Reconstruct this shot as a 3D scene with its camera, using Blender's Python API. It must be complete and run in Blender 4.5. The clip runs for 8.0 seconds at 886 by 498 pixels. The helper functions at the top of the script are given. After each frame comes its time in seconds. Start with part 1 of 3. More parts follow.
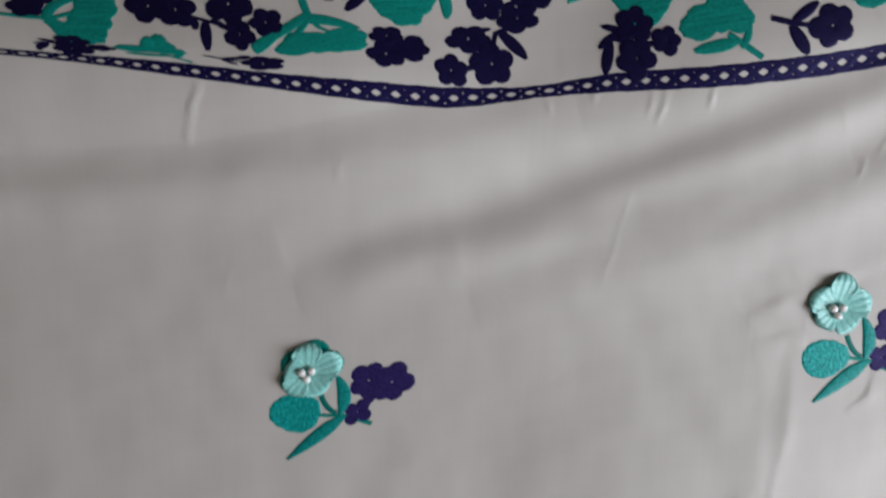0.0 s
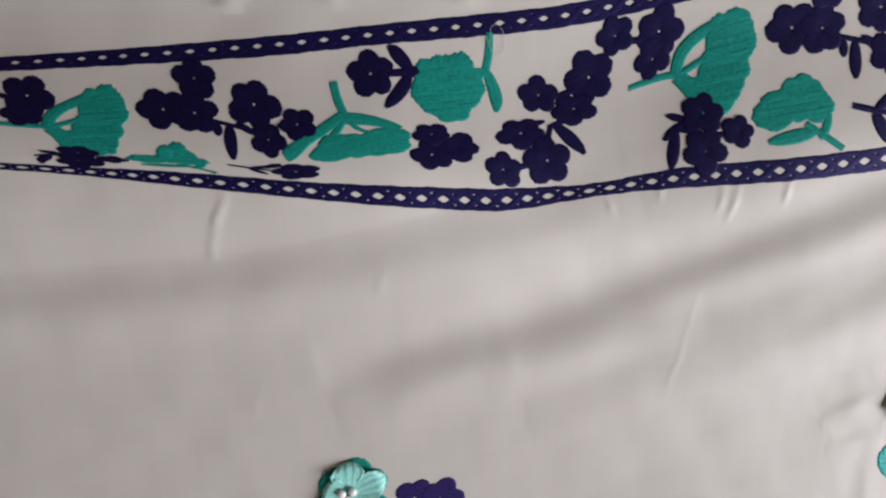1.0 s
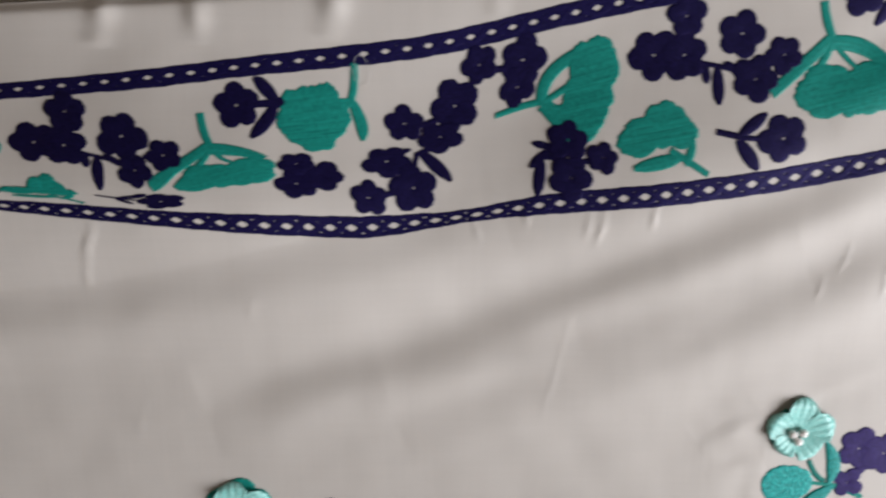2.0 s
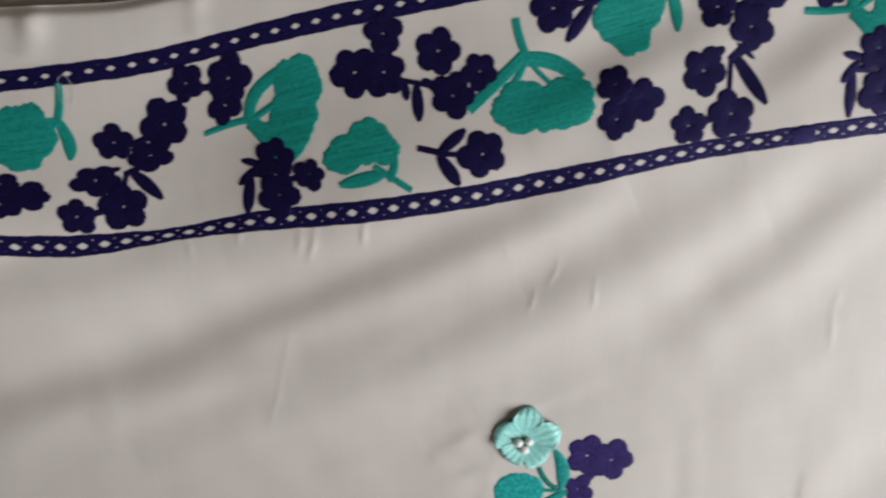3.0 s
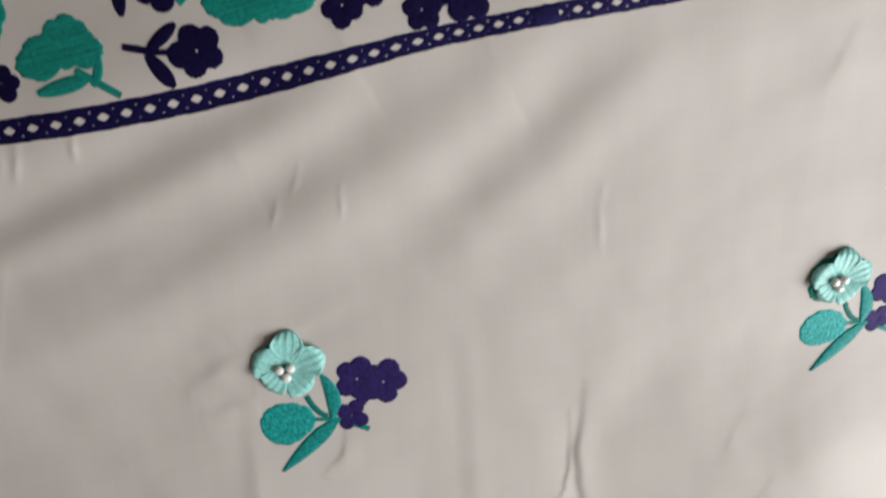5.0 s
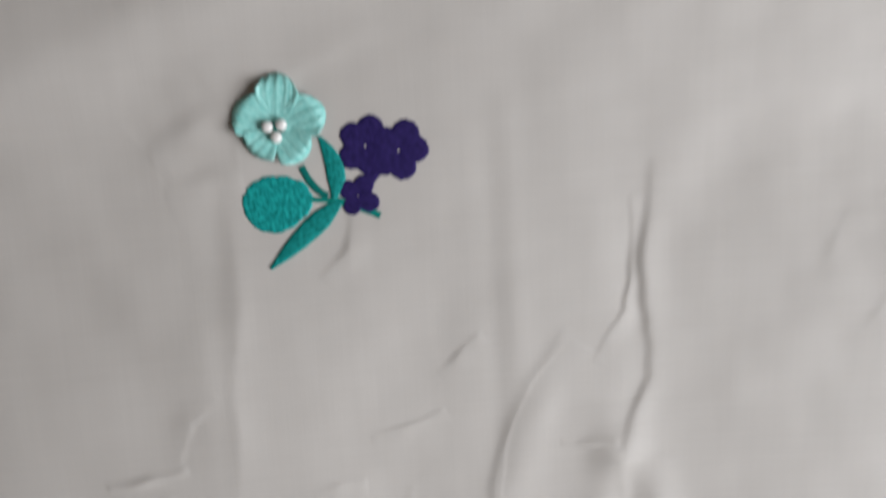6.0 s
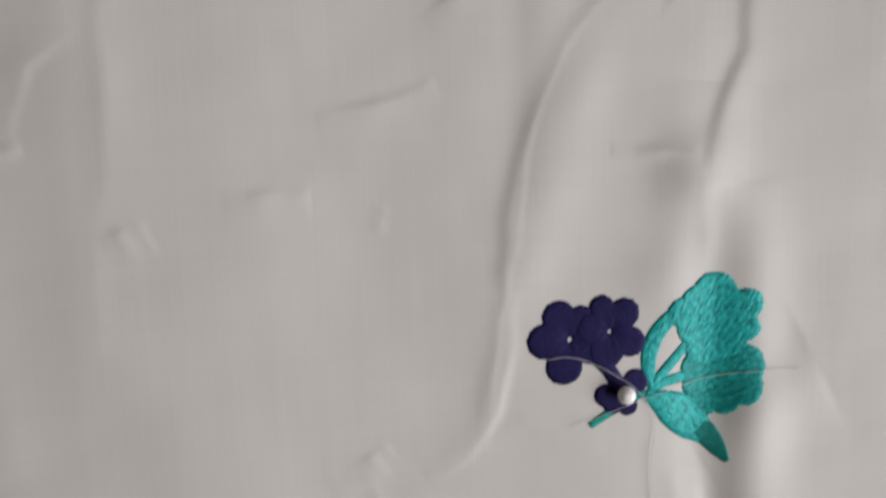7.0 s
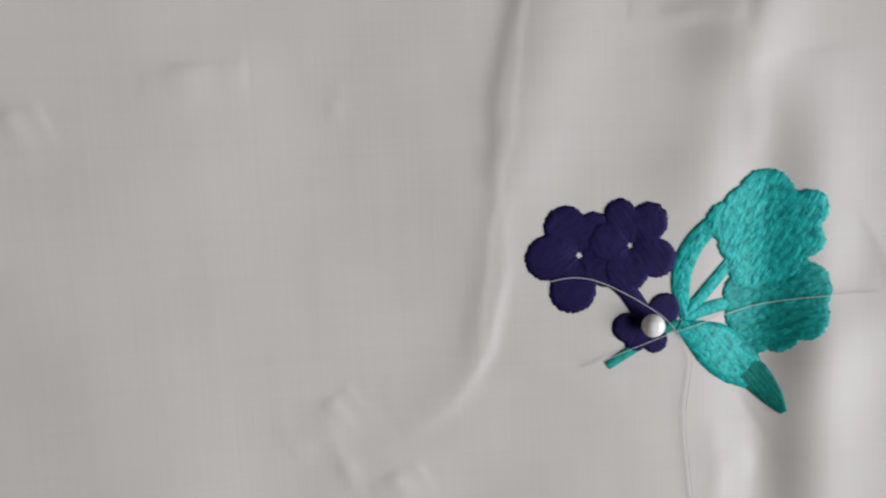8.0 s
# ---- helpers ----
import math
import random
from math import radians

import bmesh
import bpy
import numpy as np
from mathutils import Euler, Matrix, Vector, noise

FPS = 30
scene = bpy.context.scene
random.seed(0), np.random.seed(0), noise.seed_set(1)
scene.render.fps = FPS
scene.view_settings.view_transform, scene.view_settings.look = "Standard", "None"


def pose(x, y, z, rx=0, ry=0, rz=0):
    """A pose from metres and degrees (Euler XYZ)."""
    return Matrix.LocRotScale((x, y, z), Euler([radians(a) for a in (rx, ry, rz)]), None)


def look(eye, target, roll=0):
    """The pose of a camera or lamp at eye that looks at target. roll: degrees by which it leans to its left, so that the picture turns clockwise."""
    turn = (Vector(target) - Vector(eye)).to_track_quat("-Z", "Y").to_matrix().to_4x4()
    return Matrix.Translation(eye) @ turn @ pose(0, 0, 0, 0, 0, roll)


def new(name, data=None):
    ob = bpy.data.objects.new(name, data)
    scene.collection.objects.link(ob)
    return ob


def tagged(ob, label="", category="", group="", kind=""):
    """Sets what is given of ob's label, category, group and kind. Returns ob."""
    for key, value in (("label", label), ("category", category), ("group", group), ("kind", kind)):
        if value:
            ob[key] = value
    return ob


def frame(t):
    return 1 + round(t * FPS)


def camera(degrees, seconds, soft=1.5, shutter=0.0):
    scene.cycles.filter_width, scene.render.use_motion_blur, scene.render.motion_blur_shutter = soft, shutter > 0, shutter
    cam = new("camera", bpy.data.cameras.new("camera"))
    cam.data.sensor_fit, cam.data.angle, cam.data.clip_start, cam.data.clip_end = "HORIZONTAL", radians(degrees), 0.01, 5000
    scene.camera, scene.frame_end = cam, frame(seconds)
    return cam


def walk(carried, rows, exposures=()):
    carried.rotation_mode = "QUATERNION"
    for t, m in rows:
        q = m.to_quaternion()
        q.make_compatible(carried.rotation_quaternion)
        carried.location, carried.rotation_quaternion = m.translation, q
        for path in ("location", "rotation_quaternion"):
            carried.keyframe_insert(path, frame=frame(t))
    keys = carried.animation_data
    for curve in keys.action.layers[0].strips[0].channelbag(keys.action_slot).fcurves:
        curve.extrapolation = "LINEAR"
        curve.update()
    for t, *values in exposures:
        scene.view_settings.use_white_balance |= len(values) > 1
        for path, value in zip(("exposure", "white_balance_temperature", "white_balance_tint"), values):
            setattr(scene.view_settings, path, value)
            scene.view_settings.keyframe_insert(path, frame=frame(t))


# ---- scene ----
cam = camera(60.0, 8.0, soft=2.3, shutter=0.4)
# seconds, place in metres, turn in degrees
PATH = [
    (0, -0.1700, 0.0836, 0.3214, -11.07, 0.40, 1.83),
    (0.5, -0.1927, 0.1124, 0.2957, -11.75, -1.89, 1.03),
    (1, -0.1998, 0.1293, 0.2818, -12.96, -1.64, 0.75),
    (1.2, -0.2006, 0.1341, 0.2764, -13.62, -2.29, 0.68),
    (2.3, -0.1003, 0.1406, 0.2873, -12.42, 1.17, -0.05),
    (2.5, -0.0760, 0.1430, 0.2845, -12.67, 0.73, -0.19),
    (3, -0.0340, 0.1488, 0.2857, -13.35, -0.43, -0.34),
    (3.5, -0.0039, 0.1529, 0.2877, -12.63, -2.92, -0.73),
    (4, 0.0164, 0.1549, 0.2812, -12.34, -4.68, -1.28),
    (4.5, 0.0333, 0.1450, 0.2756, -14.00, -5.96, -2.05),
    (4.7, 0.0406, 0.1402, 0.2731, -16.59, -5.37, -2.19),
    (5.8, 0.0191, 0.0334, 0.2529, -12.02, -8.20, -3.03),
    (6, 0.0275, 0.0135, 0.2346, -12.54, -5.63, -2.34),
    (6.2, 0.0297, -0.0120, 0.2163, -12.78, -5.02, -2.71),
    (6.5, 0.0331, -0.0571, 0.1915, -10.71, -4.97, -2.77),
    (7, 0.0321, -0.1089, 0.1658, -7.08, -5.68, -1.61),
    (7.5, 0.0398, -0.1260, 0.1474, -7.68, -4.89, -1.83),
    (8, 0.0457, -0.1339, 0.1349, -6.45, -2.87, -2.49),
]
walk(cam, [(t, pose(*row)) for t, *row in PATH], [(0.0, 0.12, 6300, 12), (1.0, 0.53, 6600, 14), (3.5, 0.19, 6800, 12), (4.5, 0.11, 7000, 13), (6.0, 0.0, 6500, 11), (6.5, -0.14, 6900, 14), (7.0, -0.12, 6650, 12), (7.5, -0.15, 6500, 8), (8.0, -0.06, 6430, 10)])

# ---------------------------------------------------------------- light
world = bpy.data.worlds.new("sky")
scene.world = world
world.use_nodes = True
sky = world.node_tree.nodes.new("ShaderNodeTexSky")
sky.sky_type, sky.sun_disc = "NISHITA", False
sky.sun_elevation, sky.sun_rotation = radians(35), radians(300)
world.node_tree.links.new(sky.outputs[0], world.node_tree.nodes["Background"].inputs[0])
world.node_tree.nodes["Background"].inputs[1].default_value = 0.12

# Side lamp for an assumed, unseen window; its direction follows the shadows.
lamp = new("assumed_window_lamp", bpy.data.lights.new("assumed_window_lamp", "AREA"))
lamp.data.shape, lamp.data.size, lamp.data.size_y = "RECTANGLE", 0.9, 0.9
lamp.data.energy, lamp.data.color = 20.5, (0.955, 0.98, 1.0)
lamp.matrix_world = look((0.96, -0.36, 0.68), (0.0, -0.02, 0.0))


# ---------------------------------------------------------------- materials
def material(name, colour, rough=0.8, sheen=0.0, metal=0.0):
    m = bpy.data.materials.new(name)
    m.use_nodes = True
    p = m.node_tree.nodes["Principled BSDF"]
    p.inputs["Base Color"].default_value = (*colour, 1)
    p.inputs["Roughness"].default_value = rough
    p.inputs["Metallic"].default_value = metal
    p.inputs["Sheen Weight"].default_value = sheen
    return m, m.node_tree.nodes, m.node_tree.links, p


def stretched_noise(nodes, links, coord, scale, detail=2.0):
    """Noise whose grain has the given size on each axis."""
    mapping = nodes.new("ShaderNodeMapping")
    mapping.inputs["Scale"].default_value = scale
    tex = nodes.new("ShaderNodeTexNoise")
    tex.inputs["Scale"].default_value = 1.0
    tex.inputs["Detail"].default_value = detail
    links.new(coord, mapping.inputs["Vector"])
    links.new(mapping.outputs[0], tex.inputs["Vector"])
    return tex.outputs["Fac"]


def combine(nodes, links, kind, a, b):
    n = nodes.new("ShaderNodeMath")
    n.operation = kind
    for socket, value in zip(n.inputs, (a, b)):
        if isinstance(value, (int, float)):
            socket.default_value = value
        else:
            links.new(value, socket)
    return n.outputs[0]


def tint(nodes, links, fac, low, high, lo=0.3, hi=0.7):
    ramp = nodes.new("ShaderNodeValToRGB")
    ramp.color_ramp.elements[0].position, ramp.color_ramp.elements[1].position = lo, hi
    ramp.color_ramp.elements[0].color, ramp.color_ramp.elements[1].color = (*low, 1), (*high, 1)
    links.new(fac, ramp.inputs[0])
    return ramp.outputs[0]


def relief(nodes, links, p, height, strength, distance):
    bump = nodes.new("ShaderNodeBump")
    bump.inputs["Strength"].default_value, bump.inputs["Distance"].default_value = strength, distance
    links.new(height, bump.inputs["Height"])
    links.new(bump.outputs[0], p.inputs["Normal"])


def cloth_material(name, low, high):
    m, nodes, links, p = material(name, high, 0.55, 0.05)
    p.inputs["Specular IOR Level"].default_value = 0.4
    coord = nodes.new("ShaderNodeTexCoord").outputs["Object"]
    warp = stretched_noise(nodes, links, coord, (1500, 40, 40), 3)
    weft = stretched_noise(nodes, links, coord, (40, 1500, 40), 3)
    slub = stretched_noise(nodes, links, coord, (420, 16, 9), 2)
    slub2 = stretched_noise(nodes, links, coord, (14, 400, 9), 2)
    weave = combine(nodes, links, "ADD", warp, weft)
    slubs = combine(nodes, links, "ADD", slub, slub2)
    cloud = stretched_noise(nodes, links, coord, (14, 14, 14), 3)
    mixed = combine(nodes, links, "MULTIPLY", combine(nodes, links, "ADD", combine(nodes, links, "ADD", weave, slubs), cloud), 0.2)
    links.new(tint(nodes, links, mixed, low, high, 0.3, 0.7), p.inputs["Base Color"])
    relief(nodes, links, p, combine(nodes, links, "ADD", weave, combine(nodes, links, "MULTIPLY", slubs, 0.2)), 0.1, 0.0002)
    return m


def thread_material(name, low, high, rough=0.5, sheen=0.3, across=1900.0, along=150.0, bump=0.45, depth=0.0005, gloss=0.35, shine=(1, 1, 1)):
    """Satin stitch: fine threads that run along the first axis of the mesh's own stitch map."""
    m, nodes, links, p = material(name, high, rough, sheen)
    uv = nodes.new("ShaderNodeUVMap")
    uv.uv_map = "stitch"
    threads = stretched_noise(nodes, links, uv.outputs[0], (along, across, 1), 2)
    rows = stretched_noise(nodes, links, uv.outputs[0], (700, 700, 1), 2)
    fac = combine(nodes, links, "MULTIPLY", combine(nodes, links, "ADD", threads, rows), 0.5)
    links.new(tint(nodes, links, fac, low, high, 0.36, 0.64), p.inputs["Base Color"])
    relief(nodes, links, p, fac, bump, depth)
    p.inputs["Specular IOR Level"].default_value = gloss
    p.inputs["Specular Tint"].default_value = (*shine, 1)
    return m


def plain_material(name, low, high, rough, grain):
    m, nodes, links, p = material(name, high, rough)
    coord = nodes.new("ShaderNodeTexCoord").outputs["Object"]
    a = stretched_noise(nodes, links, coord, (grain, grain, grain), 5)
    b = stretched_noise(nodes, links, coord, (grain * 0.08,) * 3, 3)
    fac = combine(nodes, links, "MULTIPLY", combine(nodes, links, "ADD", a, b), 0.5)
    links.new(tint(nodes, links, fac, low, high), p.inputs["Base Color"])
    relief(nodes, links, p, a, 0.15, 0.002)
    return m


CLOTH = cloth_material("beige_cotton", (0.522, 0.492, 0.464), (0.562, 0.532, 0.504))
UNDER = cloth_material("beige_cotton_below", (0.48, 0.455, 0.42), (0.56, 0.53, 0.495))
NAVY = thread_material("navy_thread", (0.002, 0.0017, 0.012), (0.0075, 0.0053, 0.04), 0.5, 0.0, 1900, 300, 0.2, gloss=0.45, shine=(0.26, 0.22, 0.75))
VIOLET = thread_material("violet_navy_thread", (0.012, 0.008, 0.055), (0.030, 0.019, 0.118), 0.6, 0.0, 1900, 300, 0.2, gloss=0.4, shine=(0.4, 0.3, 0.8))
TRIM = thread_material("navy_trim_thread", (0.002, 0.0017, 0.016), (0.008, 0.006, 0.05), 0.55, 0.0, 1400, 1400, 0.3, gloss=0.45, shine=(0.26, 0.22, 0.75))
TEAL = thread_material("teal_thread", (0.002, 0.15, 0.128), (0.005, 0.27, 0.225), 0.5, 0.0, 1100, 45, 0.5, gloss=0.4, shine=(0.3, 1, 0.9))
DEEP_TEAL = thread_material("deep_teal_thread", (0.002, 0.10, 0.088), (0.005, 0.18, 0.155), 0.55, 0.0, gloss=0.3, shine=(0.3, 1, 0.9))
BRIGHT_TEAL = thread_material("bright_teal_thread", (0.002, 0.17, 0.165), (0.013, 0.41, 0.395), 0.42, 0.0, 1000, 420, 0.6, 0.0008, 0.4, (0.3, 1, 0.95))
# Mid-teal thread for spray leaves; on the foot petal, fold shade put into colour.
MID_SHADED_TEAL = thread_material("mid_and_shaded_teal_thread", (0.002, 0.14, 0.132), (0.01, 0.31, 0.292), 0.46, 0.0, 1000, 420, 0.6, 0.0008, 0.35, (0.3, 1, 0.95))
MINT = thread_material("mint_ribbon", (0.18, 0.55, 0.51), (0.37, 0.73, 0.69), 0.32, 0.05, 1500, 60)
PEARL, _, _, pearl_bsdf = material("pearl", (0.82, 0.80, 0.78), 0.18)
pearl_bsdf.inputs["Coat Weight"].default_value = 0.6
LOOSE, _, _, _ = material("pale_thread", (0.62, 0.60, 0.58), 0.5)
# Warm tone chosen so the unseen walls tint the light they bounce.
WALL = plain_material("warm_bounce_wall_paint", (0.45, 0.35, 0.25), (0.53, 0.42, 0.31), 0.9, 60)
CEILING = plain_material("ceiling_paint", (0.74, 0.72, 0.69), (0.80, 0.78, 0.75), 0.9, 60)
FLOOR = plain_material("floor_stone", (0.26, 0.23, 0.20), (0.36, 0.32, 0.28), 0.5, 30)
SHEET = plain_material("mattress_ticking", (0.38, 0.35, 0.32), (0.48, 0.45, 0.41), 0.9, 900)
PAINT = plain_material("white_frame_paint", (0.72, 0.71, 0.69), (0.8, 0.79, 0.77), 0.5, 80)

# ---------------------------------------------------------------- the lie of the cloth
LOWER_X = (-0.8, -0.34, -0.30, -0.26, -0.21, -0.17, -0.14, -0.105, -0.06, -0.02, 0.02, 0.06, 0.1, 0.14, 0.18, 0.22, 0.8)
LOWER_Y = (0.11, 0.096, 0.0935, 0.0902, 0.0856, 0.0830, 0.0862, 0.0922, 0.0960, 0.1015, 0.1095, 0.1181, 0.1240, 0.1290, 0.1346, 0.1375, 0.22)
UPPER_X = (-0.8, -0.35, -0.31, -0.27, -0.23, -0.187, -0.15, -0.11, -0.07, -0.03, 0.006, 0.22, 0.8)
UPPER_Y = (0.0985, 0.1305, 0.1335, 0.137, 0.1408, 0.1456, 0.1502, 0.1590, 0.1671, 0.1740, 0.1807, 0.2195, 0.32)
EDGE_X = (-0.8, -0.30, -0.2436, -0.218, -0.15, -0.129, -0.1086, -0.09, 0.8)
EDGE_Y = (0.14, 0.165, 0.168, 0.170, 0.1726, 0.1769, 0.1801, 0.183, 0.36)


def smooth_line(xs, ys, reach=0.012):
    grid = np.linspace(-0.9, 0.9, 1801)
    y = np.interp(grid, xs, ys)
    k = np.exp(-(np.arange(-40, 41) / (reach * 1000)) ** 2)
    pad = np.concatenate([np.full(40, y[0]), y, np.full(40, y[-1])])
    y = np.convolve(pad, k / k.sum(), "valid")
    return lambda x: np.interp(x, grid, y)


lower_line, upper_line, top_edge = smooth_line(LOWER_X, LOWER_Y), smooth_line(UPPER_X, UPPER_Y), smooth_line(EDGE_X, EDGE_Y, 0.008)


def step(x, a, b):
    t = np.clip((x - a) / (b - a), 0, 1)
    return t * t * (3 - 2 * t)


def near_path(x, y, points):
    """Distance from a path of points in millimetres, signed to its left, and the share of the way along it."""
    best, side, along = np.full(x.shape, 9.0), np.zeros(x.shape), np.zeros(x.shape)
    p = np.array(points, float).reshape(-1, 2) / 1000
    total, done = np.linalg.norm(np.diff(p, axis=0), axis=1).sum(), 0.0
    for a, b in zip(p[:-1], p[1:]):
        d = b - a
        n = np.linalg.norm(d)
        t = np.clip(((x - a[0]) * d[0] + (y - a[1]) * d[1]) / n**2, 0, 1)
        off = np.hypot(x - a[0] - t * d[0], y - a[1] - t * d[1])
        cross = np.sign(d[0] * (y - a[1]) - d[1] * (x - a[0]))
        hit = off < best
        best, side, along = np.where(hit, off, best), np.where(hit, cross, side), np.where(hit, (done + t * n) / total, along)
        done += n
    return best, best * side, along


# height and half-width in millimetres, then the path; "r" a ridge, "s" a step that is high on the left of its path,
# "a" a ridge that falls away gently on the left of its path, "f" a soft fold: a hollow on the left and a swell on the right,
# "v" a valley that is steeper on the right of its path
CREASES_LOW = [
    ("a", 0.36, 2.2, 90, -68, 84, -77, 75, -88, 66, -113, 62, -135, 59, -160, 55, -178),
    ("r", 0.7, 7, 94, -75, 80, -95, 72, -116, 67, -140),
    ("s", 0.8, 1.5, 114.5, -14, 113.2, -45, 113.2, -65, 115.8, -88, 109, -107, 106, -114),
    ("a", 0.13, 0.8, 55, -178, 59, -160, 62, -135, 66, -113, 75, -88, 84, -77, 90, -68),
    ("a", 0.42, 1.2, 110, -25, 108.6, -63, 97.6, -81),
    ("f", 0.2, 4, 67, -125, 67.5, -70, 67, -20, 66, 10),
    ("a", 0.3, 1.2, 60.4, -68, 44.8, -80.7),
    ("a", 0.36, 1.2, 46, -93.2, 38.5, -98, 21.7, -102),
    ("a", 0.28, 1.3, 20.6, -117.3, 3.2, -116.8),
    ("a", 0.25, 1.4, -38.2, -104, -34.8, -90.2, -24.3, -83.2),
    ("r", 0.6, 1.8, -63, -110, -36.7, -106),
    ("a", 0.5, 3.5, -26, -150, -24.4, -135, -21.6, -102, -17.1, -54, -16, -20),
    ("a", 0.55, 1.8, -44, -112, -48, -150, -46, -175),
    ("a", 0.4, 1.5, 22.3, -25.7, 18.1, -38.9, 9.6, -47.2),
]
CREASES_FOOT = [
    ("r", 0.5, 1.6, 85, -109.3, 105, -110),
    ("r", 0.2, 2.2, 107, -116, 107, -139),
    ("a", 0.3, 1.2, 35, -174, 27.6, -179.4),
    ("r", 0.3, 1.8, 30.4, -183, 33, -193),
    ("a", 0.38, 1.2, 46, -188.5, 36, -193.3),
    ("s", 0.45, 1.6, 106.5, -200, 108.1, -184),
    ("r", 0.15, 1.5, 35, -120, 32.8, -127),
    ("a", 0.5, 1.6, 44, -182, 53, -177, 58.5, -168, 61, -155, 63, -140),
    ("r", 0.25, 3, 46, -178, 66, -172, 84, -176),
    ("r", 0.3, 2.5, 100, -184, 101, -205),
    ("a", 0.2, 1.3, 22, -186, 34, -180),
    ("f", 0.3, 4, -22, -130, -19, -80, -17, -30, -17, 0),
    ("a", 0.22, 2, 180, -32.7, 174, -55),
    ("a", 0.25, 2, 196.5, -60.7, 187.5, -74),
    ("s", 0.5, 2.5, -34.7, -5.3, 20, 20, 33.8, 26.8),
]
CREASES_TOP = [
    ("r", 0.7, 1.2, -268, 90, -272, 75, -274.7, 61),
    ("r", 0.3, 1.2, -109, 91, -110, 83),
    ("r", 0.35, 1.3, -79, 91, -84, 75),
    ("r", 0.35, 1.3, -60, 93, -63, 81),
    ("r", 0.18, 1.2, 12, 79, 7.9, 66),
    ("r", 0.22, 1.2, 25.4, 70, 25.8, 55),
    ("r", 0.2, 1.2, 3.3, 67, 1.4, 56),
    ("r", 0.12, 1.3, -91, 52, -98, 29, -102, 3),
    ("r", 0.12, 1.4, -259, 14, -264, -6),
    ("r", 0.25, 1.2, -212.5, 58, -214, 47),
    ("r", 0.25, 1.2, -131.6, 88, -127.5, 77),
    ("r", 0.25, 1.2, -85, 93, -89, 78),
    ("r", 0.18, 1.6, 121.6, 64, 121, 35),
    ("s", 0.4, 2.2, -11, -11, -34, -16),
    ("s", 0.5, 2.5, -16, 9, -39.5, -5.5),
    ("a", 0.25, 1.3, -13, -123, -22.5, -126),
    ("a", 0.3, 2.6, 214, 116, 205, 92),
    ("r", 1.8, 5, -265, 175, -268, 150),
    ("r", 1.5, 4, -230, 175, -231, 150),
    ("r", 1.7, 5, -180, 178, -184, 152),
    ("r", 0.8, 4, -120, 182, -122, 160),
]
FOLDS = [
    ("v", 0.9, 5, -480, 44, -349, 55, -267, 63, -227, 71, -185, 81, -160, 88),
    ("f", 1.7, 10, -520, 34, -341, 45.6, -287, 51, -222, 61, -179, 71, -150, 80, -120, 90),
    ("f", 2.6, 10, -236, 8, -206, 17, -154, 33.5, -100, 52, -60, 67, -30, 80, 0, 94, 34, 111),
    ("f", 1.3, 8, -175, 18, -129, 31, -88, 39, -55, 50.6, -34, 60, -5, 72),
    ("f", 2.1, 12, -160, 8, -98, 25, -43, 41, -11, 56, 25, 75, 52, 90, 84, 106),
    ("f", 1.0, 10, 55, 34, 64, 50, 79, 64, 95, 78, 116, 98, 142, 118),
    ("r", 1.5, 9, 98, -146, 101, -134, 103.5, -122, 107, -108, 109, -96),
    ("f", 1.25, 6, 115, -225, 114.5, -195, 114.5, -170, 114.5, -150, 114, -136, 112, -118),
    ("f", 1.0, 8, -6, 132, 12, 141, 37, 152, 54, 160, 72, 171),
    ("f", 0.9, 8, 76, 140, 91, 148, 106, 159, 122, 172),
    ("f", 0.8, 7, 104, -176, 118, -168, 134, -160),
]


def crease(x, y, spec):
    kind, amp, width, *pts = spec
    if kind in "fv":
        d, signed, along = near_path(x, y, pts)
    else:
        d, signed, along = near_path(x + 0.0009 * np.sin(y * 120 + amp * 9) + 0.00025 * np.sin(y * 410 + 2 * np.sin(y * 90)), y + 0.0008 * np.sin(x * 130 + width) + 0.0002 * np.sin(x * 430), pts)
    w = width / 1000
    fade = np.sin(np.pi * np.clip(along, 0, 1)) ** 0.6
    if kind == "v":
        ends = step(along, 0, 0.15) * (1 - step(along, 0.88, 1))
        return -amp / 1000 * ends * np.exp(-np.sqrt(d * d + 2e-6) / np.where(signed > 0, 1.7 * w, w))
    if kind == "f":
        return -amp / 1000 * fade * signed / w * np.exp(0.5 - 0.5 * (d / w) ** 2)
    fade = fade * (1 + 0.3 * np.sin(along * 11 + amp * 5))
    if kind == "a":
        return amp / 1000 * fade * np.exp(-(d / np.where(signed > 0, 3.5 * w, w)) ** 2)
    if kind == "r":
        return amp / 1000 * fade * np.exp(-(d / w) ** 2)
    return amp / 1000 * fade * np.tanh(signed / w) * np.exp(-(d / (5 * w)) ** 2) * 0.7


WAVES = []
for k in range(26):
    length = random.uniform(0.010, 0.05)
    WAVES.append((random.uniform(0, 6.28), 6.28 / length, random.uniform(0, 6.28), length * random.uniform(0.001, 0.0032)))


